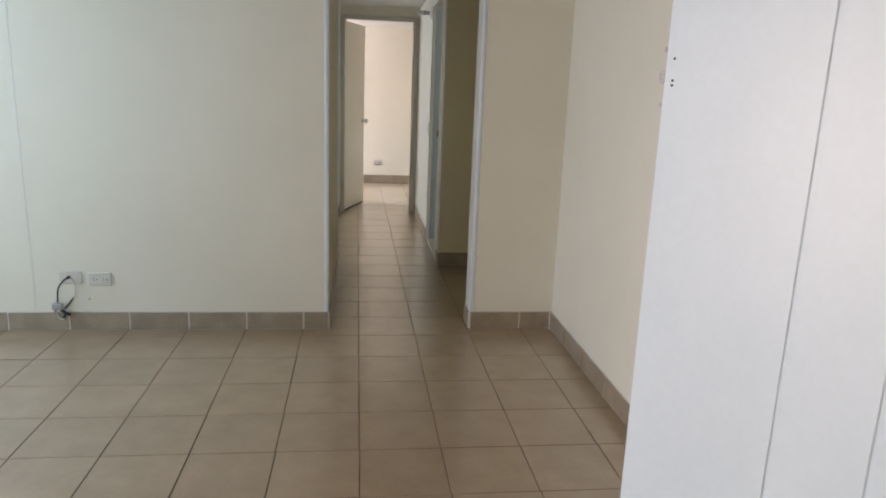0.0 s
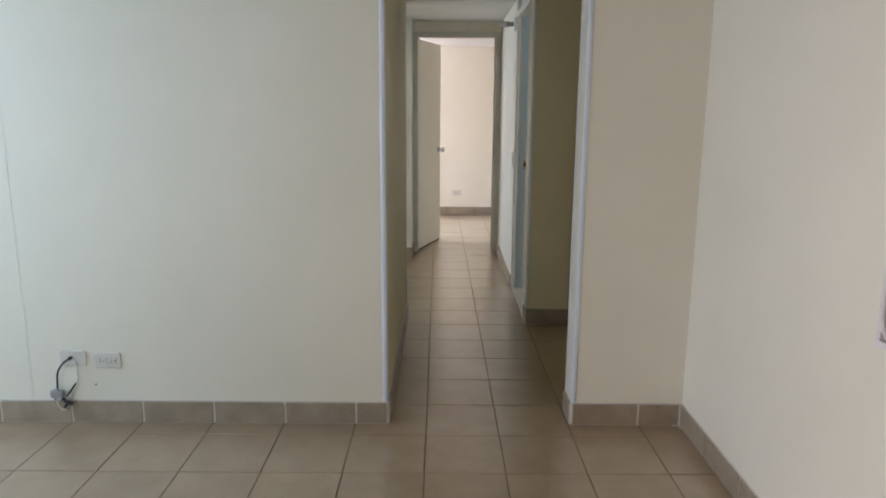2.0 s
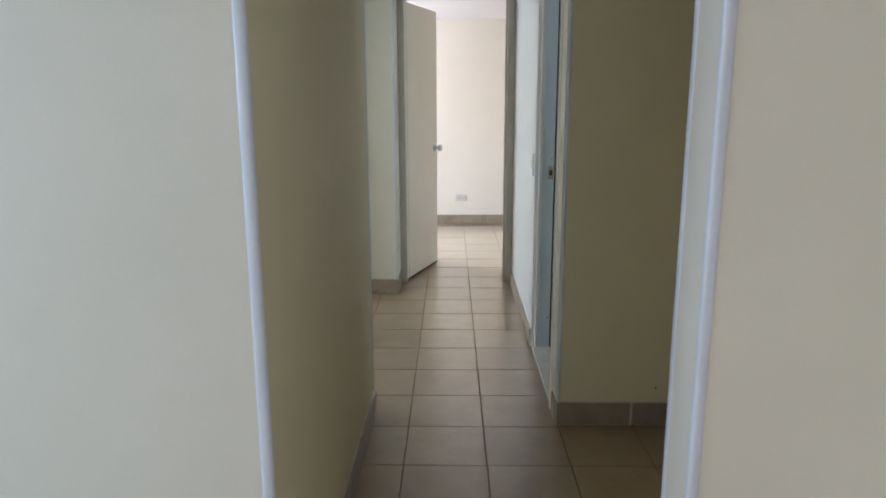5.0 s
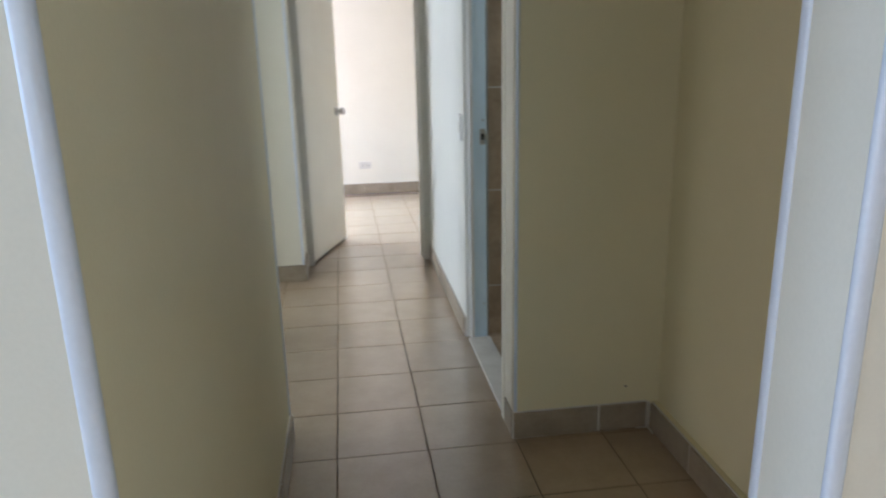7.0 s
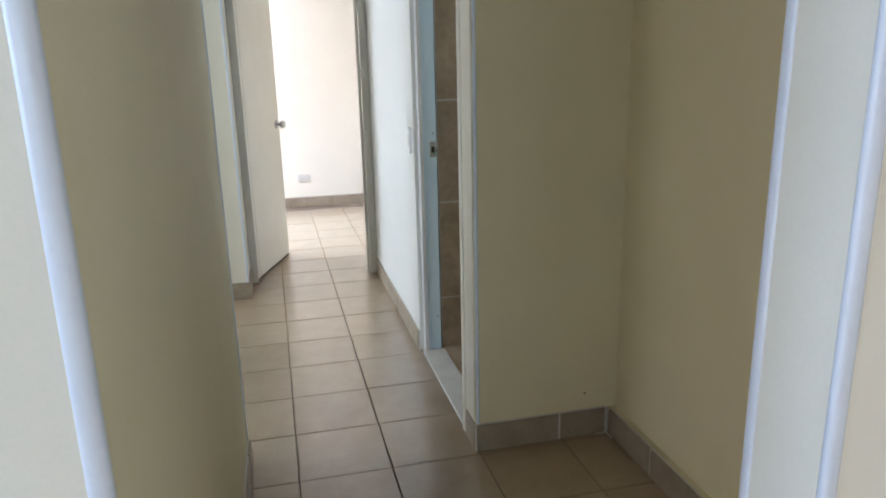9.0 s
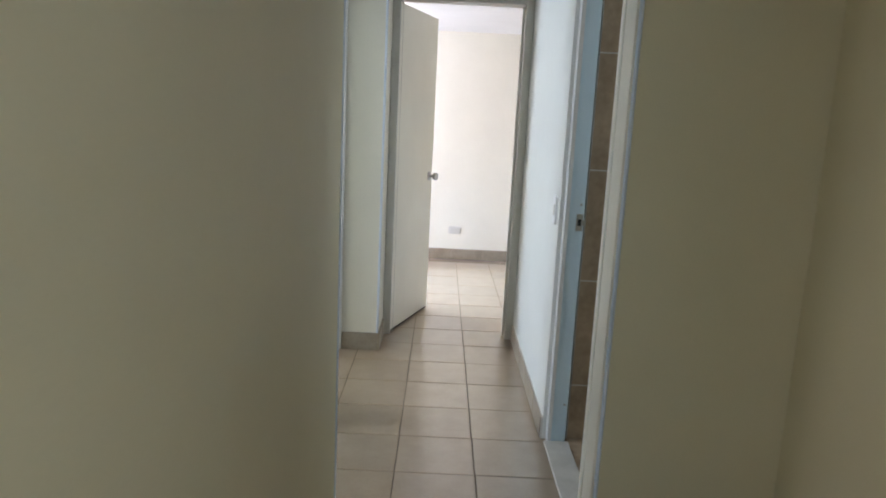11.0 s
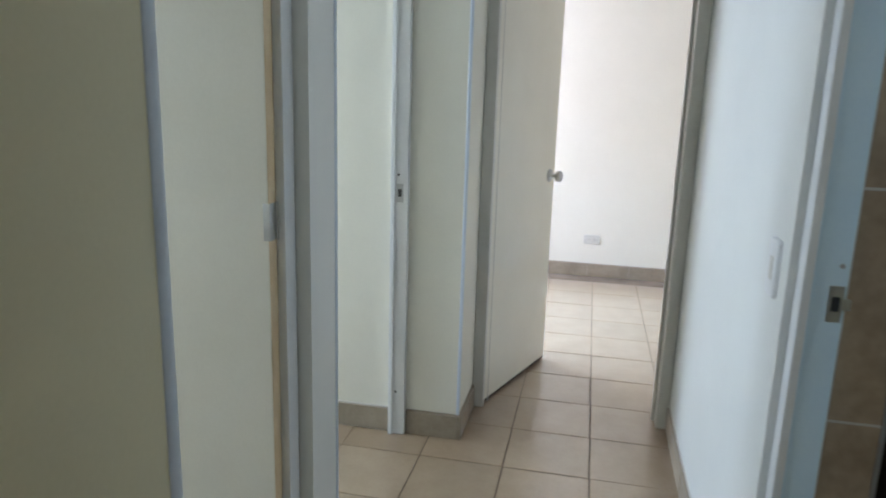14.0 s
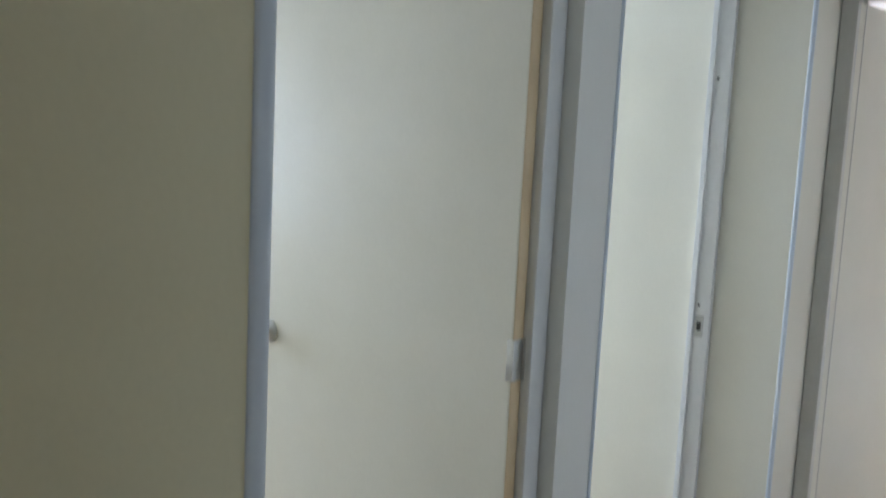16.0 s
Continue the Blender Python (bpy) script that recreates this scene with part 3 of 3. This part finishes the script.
for _y in (GY0 + 0.008, GY1 - 0.008):
    _bm = bmesh.new()
    lathe(_bm, [(0.024, 0.0), (0.026, 0.005), (0.018, 0.011), (0.013, 0.010), (0.010, 0.016), (0.003, 0.018)], pose(GX - 0.010, _y, GZM, 0, -90, 0), seg=8)
    part("rosette", _bm, M_GRILLE, grille, "cast iron rosette")
    for _z in (GZM + 0.10, GZM - 0.10):
        _bm = bmesh.new()
        box(_bm, GX - 0.016, GX + 0.016, _y - 0.011, _y + 0.011, _z - 0.008, _z + 0.008, bevel=0.004)
        part("collar", _bm, M_GRILLE, grille)


# ---- outlets, switch, wall lamp ----
def rounded_plate(bm, w, h, t, r, seg=5):
    """A plate with round corners, standing on y = 0 and facing -y, its rim softly raked."""
    def ring(inset, y):
        out = []
        for cx, cz, a0 in ((w / 2 - r, h / 2 - r, 0), (-w / 2 + r, h / 2 - r, 90), (-w / 2 + r, -h / 2 + r, 180), (w / 2 - r, -h / 2 + r, 270)):
            for k in range(seg + 1):
                a = radians(a0 + 90 * k / seg)
                out.append(bm.verts.new((cx + (r - inset) * math.cos(a), y, cz + (r - inset) * math.sin(a))))
        return out
    rings = [ring(0, 0), ring(0, -t * 0.5), ring(0.0015, -t * 0.85), ring(0.004, -t)]
    for a, c in zip(rings, rings[1:]):
        for k in range(len(a)):
            bm.faces.new((a[k], a[(k + 1) % len(a)], c[(k + 1) % len(a)], c[k]))
    bm.faces.new(rings[-1])


def outlet(name, m, label, sockets=2, group="wall outlets", cover=M_PLASTIC):
    """A horizontal wall plate facing -y in its own space."""
    o = thing(name, m, label, "outlet", group)
    bm = bmesh.new()
    rounded_plate(bm, 0.120, 0.072, 0.008, 0.012)
    plate = local("cover_plate", bm, cover, o)
    for k in range(sockets):
        cx = (-0.024, 0.024)[k] if sockets == 2 else 0.0
        bm = bmesh.new()
        box(bm, cx - 0.019, cx + 0.019, -0.0095, -0.0065, -0.015, 0.015, bevel=0.003)
        s = local("socket", bm, cover, plate, "ivory socket face")
        bm = bmesh.new()
        box(bm, cx - 0.009, cx - 0.003, -0.0102, -0.009, 0.004, 0.0068)
        box(bm, cx - 0.009, cx - 0.003, -0.0102, -0.009, -0.0068, -0.004)
        tube(bm, (cx + 0.009, -0.0102, 0), (cx + 0.009, -0.009, 0), 0.003, seg=10)
        ob = new("slots", mesh_of("slots", bm, M_DARKHOLE))
        ob.parent = plate
    return o


outlet("power_outlet", pose(-1.221, 0, 0.289), "ivory double power outlet on the living room wall")
tv = thing("cable_outlet", pose(-1.370, 0, 0.297), "ivory cable outlet with a dangling coax splitter", "outlet", "wall outlets")
_bm = bmesh.new()
rounded_plate(_bm, 0.115, 0.070, 0.008, 0.012)
local("cover_plate", _bm, M_PLASTIC, tv)
_bm = bmesh.new()
tube(_bm, (-0.008, -0.006, 0.004), (-0.008, -0.022, 0.004), 0.0075, seg=12)
local("coax_jack", _bm, M_DARKHOLE, tv)


def cable(parent, pts, r, material, label):
    bm, smooth_pts, n = bmesh.new(), [], len(pts)
    for i in range(n - 1):
        p0, p1, p2, p3 = (Vector(pts[max(0, min(n - 1, i + k))]) for k in (-1, 0, 1, 2))
        for j in range(7):
            t = j / 7
            smooth_pts.append(0.5 * (2 * p1 + (p2 - p0) * t + (2 * p0 - 5 * p1 + 4 * p2 - p3) * t * t + (3 * p1 - p0 - 3 * p2 + p3) * t ** 3))
    smooth_pts.append(Vector(pts[-1]))
    sweep(bm, smooth_pts, r, seg=8)
    return local("cable", bm, material, parent, label, smooth=True)


cable(tv, [(-0.008, -0.02, 0.004), (-0.03, -0.035, -0.012), (-0.058, -0.034, -0.055), (-0.068, -0.028, -0.115), (-0.07, -0.025, -0.145)], 0.0042, M_BLACK, "black coaxial cable")
cable(tv, [(0.008, -0.009, -0.005), (0.022, -0.025, -0.05), (0.024, -0.03, -0.09), (0.002, -0.032, -0.13), (-0.022, -0.03, -0.165), (-0.035, -0.028, -0.20)], 0.0034, M_PLASTIC, "thin white cable")
cable(tv, [(0.016, -0.031, -0.105), (-0.01, -0.034, -0.14), (-0.032, -0.03, -0.165)], 0.0050, M_BLACK, "black cable end")
cable(tv, [(-0.075, -0.024, -0.165), (-0.078, -0.024, -0.195), (-0.066, -0.024, -0.225), (-0.045, -0.026, -0.228), (-0.036, -0.028, -0.20)], 0.0034, M_PLASTIC, "thin white cable loop")
_bm = bmesh.new()
box(_bm, -0.098, -0.046, -0.038, -0.014, -0.172, -0.140, bevel=0.003)
tube(_bm, (-0.072, -0.026, -0.14), (-0.072, -0.026, -0.125), 0.006, seg=10)
tube(_bm, (-0.086, -0.026, -0.172), (-0.086, -0.026, -0.188), 0.006, seg=10)
tube(_bm, (-0.058, -0.026, -0.172), (-0.058, -0.026, -0.188), 0.006, seg=10)
local("splitter", _bm, M_ALU, tv, "small metal coax splitter")
_bm = bmesh.new()
tube(_bm, (-0.052, -0.028, -0.178), (-0.010, -0.028, -0.205), 0.0085, seg=10)
tube(_bm, (-0.030, -0.028, -0.190), (-0.046, -0.028, -0.222), 0.006, seg=10)
local("connector", _bm, M_BLACK, tv, "black coax connector")

outlet("power_outlet", pose(0.43, 6.36, 0.29), "white double power outlet on the bedroom wall")

switch = thing("light_switch", pose(0.785, 2.531, 1.005, 0, 0, -90), "white light switch beside the bathroom door", "light switch")
_bm = bmesh.new()
rounded_plate(_bm, 0.072, 0.122, 0.009, 0.014)
local("cover_plate", _bm, M_TRIM, switch)
_bm = bmesh.new()
box(_bm, -0.012, 0.012, -0.011, -0.007, -0.024, 0.024, bevel=0.002)
local("rocker", _bm, M_PLASTIC, switch)

lamp_holder = thing("wall_lamp", pose(0.785, 2.56, 2.01, 0, 0, -90), "small white wall lamp holder with no bulb", "wall lamp")
_bm = bmesh.new()
lathe(_bm, [(0.052, 0.0), (0.052, 0.008), (0.044, 0.016), (0.018, 0.020)], pose(0, 0, 0, 90, 0, 0))
local("wall_plate", _bm, M_TRIM, lamp_holder, smooth=True)
_bm = bmesh.new()
lathe(_bm, [(0.017, 0.018), (0.017, 0.055), (0.021, 0.057), (0.021, 0.075)], pose(0, 0, 0, 90, 0, 0))
local("socket_ring", _bm, M_ALU, lamp_holder, "grey socket ring", smooth=True)
_bm = bmesh.new()
lathe(_bm, [(0.022, 0.075), (0.023, 0.120), (0.018, 0.128)], pose(0, 0, 0, 90, 0, 0))
local("socket_cup", _bm, M_TRIM, lamp_holder, smooth=True)


# ---- bathroom ----
def wall_tile(parent, m, w, h, material, mesh_cache={}):
    key = (round(w, 3), round(h, 3), material.name)
    if key not in mesh_cache:
        mesh_cache[key] = piece_mesh("tile", w, 0.008, h, 0.0015, material)
    ob = new("tile", mesh_cache[key])
    ob.parent, ob.matrix_basis = parent, m
    return ob


for _k in range(5):
    _z0 = max(0.255 + 0.466 * (_k - 1), 0.0)
    _z1 = min(0.255 + 0.466 * _k, H)
    wall_tile(bath_back, pose(0.895, 2.45, _z0), 0.102, _z1 - _z0 - 0.003, M_BATHTILE)
    for _j in range(3):
        wall_tile(shower_back, pose(0.99, 2.464 + 0.283 * _j, _z0, 0, 0, 90), 0.28, _z1 - _z0 - 0.003, M_DARKTILE)
    for _j in range(4):
        wall_tile(shower_back, pose(1.0 + 0.277 * _j, 3.3, _z0), 0.277, _z1 - _z0 - 0.003, M_DARKTILE)
_bm = bmesh.new()
box(_bm, 0.994, 1.003, 2.440, 2.449, 0.0, H)
part("edge_trim", _bm, M_ALU, bath_back, "thin metal tile edge trim")
_bm = bmesh.new()
box(_bm, 1.0, 2.1, 2.835, 2.905, 0.006, 0.085, bevel=0.004)
curb = tagged(new("shower_curb", mesh_of("shower_curb", _bm, M_DARKTILE)), "low espresso tiled shower curb with a metal rail", "shower curb", kind="structure")
_bm = bmesh.new()
box(_bm, 1.0, 2.1, 2.852, 2.888, 0.085, 0.108, bevel=0.003)
part("rail", _bm, M_STEEL, curb, "bright metal shower rail")
structure("floor_bathroom", [(0.894, 2.1, 1.612, 3.3, 0.001, 0.006)], M_BATHTILE, "brown tiled bathroom floor", "floor")


# ---- floor tiles ----
TW = 0.315


def row_y(n):
    return -0.116 + TW * n


def tile_mesh(name, w, d):
    c, t, g = 0.0010, 0.0016, 0.0042
    x0, x1, y0, y1 = g / 2, w - g / 2, g / 2, d - g / 2
    v = [(x0, y0, -t), (x1, y0, -t), (x1, y1, -t), (x0, y1, -t), (x0 + c, y0 + c, 0), (x1 - c, y0 + c, 0), (x1 - c, y1 - c, 0), (x0 + c, y1 - c, 0)]
    f = [(4, 5, 6, 7), (0, 1, 5, 4), (1, 2, 6, 5), (2, 3, 7, 6), (3, 0, 4, 7)]
    return v, f


_tile = bpy.data.meshes.new("tile")
_v, _f = tile_mesh("tile", TW, TW)
_tile.from_pydata(_v, [], _f)
_tile.materials.append(M_TILE)
_rest_v, _rest_f = [], []
for _n in range(-15, 20):
    _y = row_y(_n)
    for _i in range(-12, 5):
        _x = 0.488 + TW * _i - 0.005 * (_y + 0.43)
        _jit = random.Random(_n * 97 + _i)
        _dz, _tx, _ty = _jit.uniform(-0.0005, 0.0004), _jit.uniform(-0.0008, 0.0008), _jit.uniform(-0.0008, 0.0008)
        seen = (-9 <= _n < 0 and -2.5 < _x < 1.3) or (0 <= _n < 12 and -0.8 < _x < 1.2) or (12 <= _n and -0.6 < _x < 0.9)
        if seen:
            ob = new("tile", _tile)
            ob.parent = slab
            ob.matrix_basis = pose(_x + _tx, _y + _ty, _dz)
        elif _x < 2.0:
            _v, _f = tile_mesh("tile", TW, TW)
            _k = len(_rest_v)
            _rest_v += [(a + _x, b + _y, c + _dz) for a, b, c in _v]
            _rest_f += [tuple(q + _k for q in f) for f in _f]
_me = bpy.data.meshes.new("outer_tiles")
_me.from_pydata(_rest_v, [], _rest_f)
_me.materials.append(M_TILE)
_rest = tagged(new("outer_tiles", _me), kind="stuff")
_rest.parent = slab
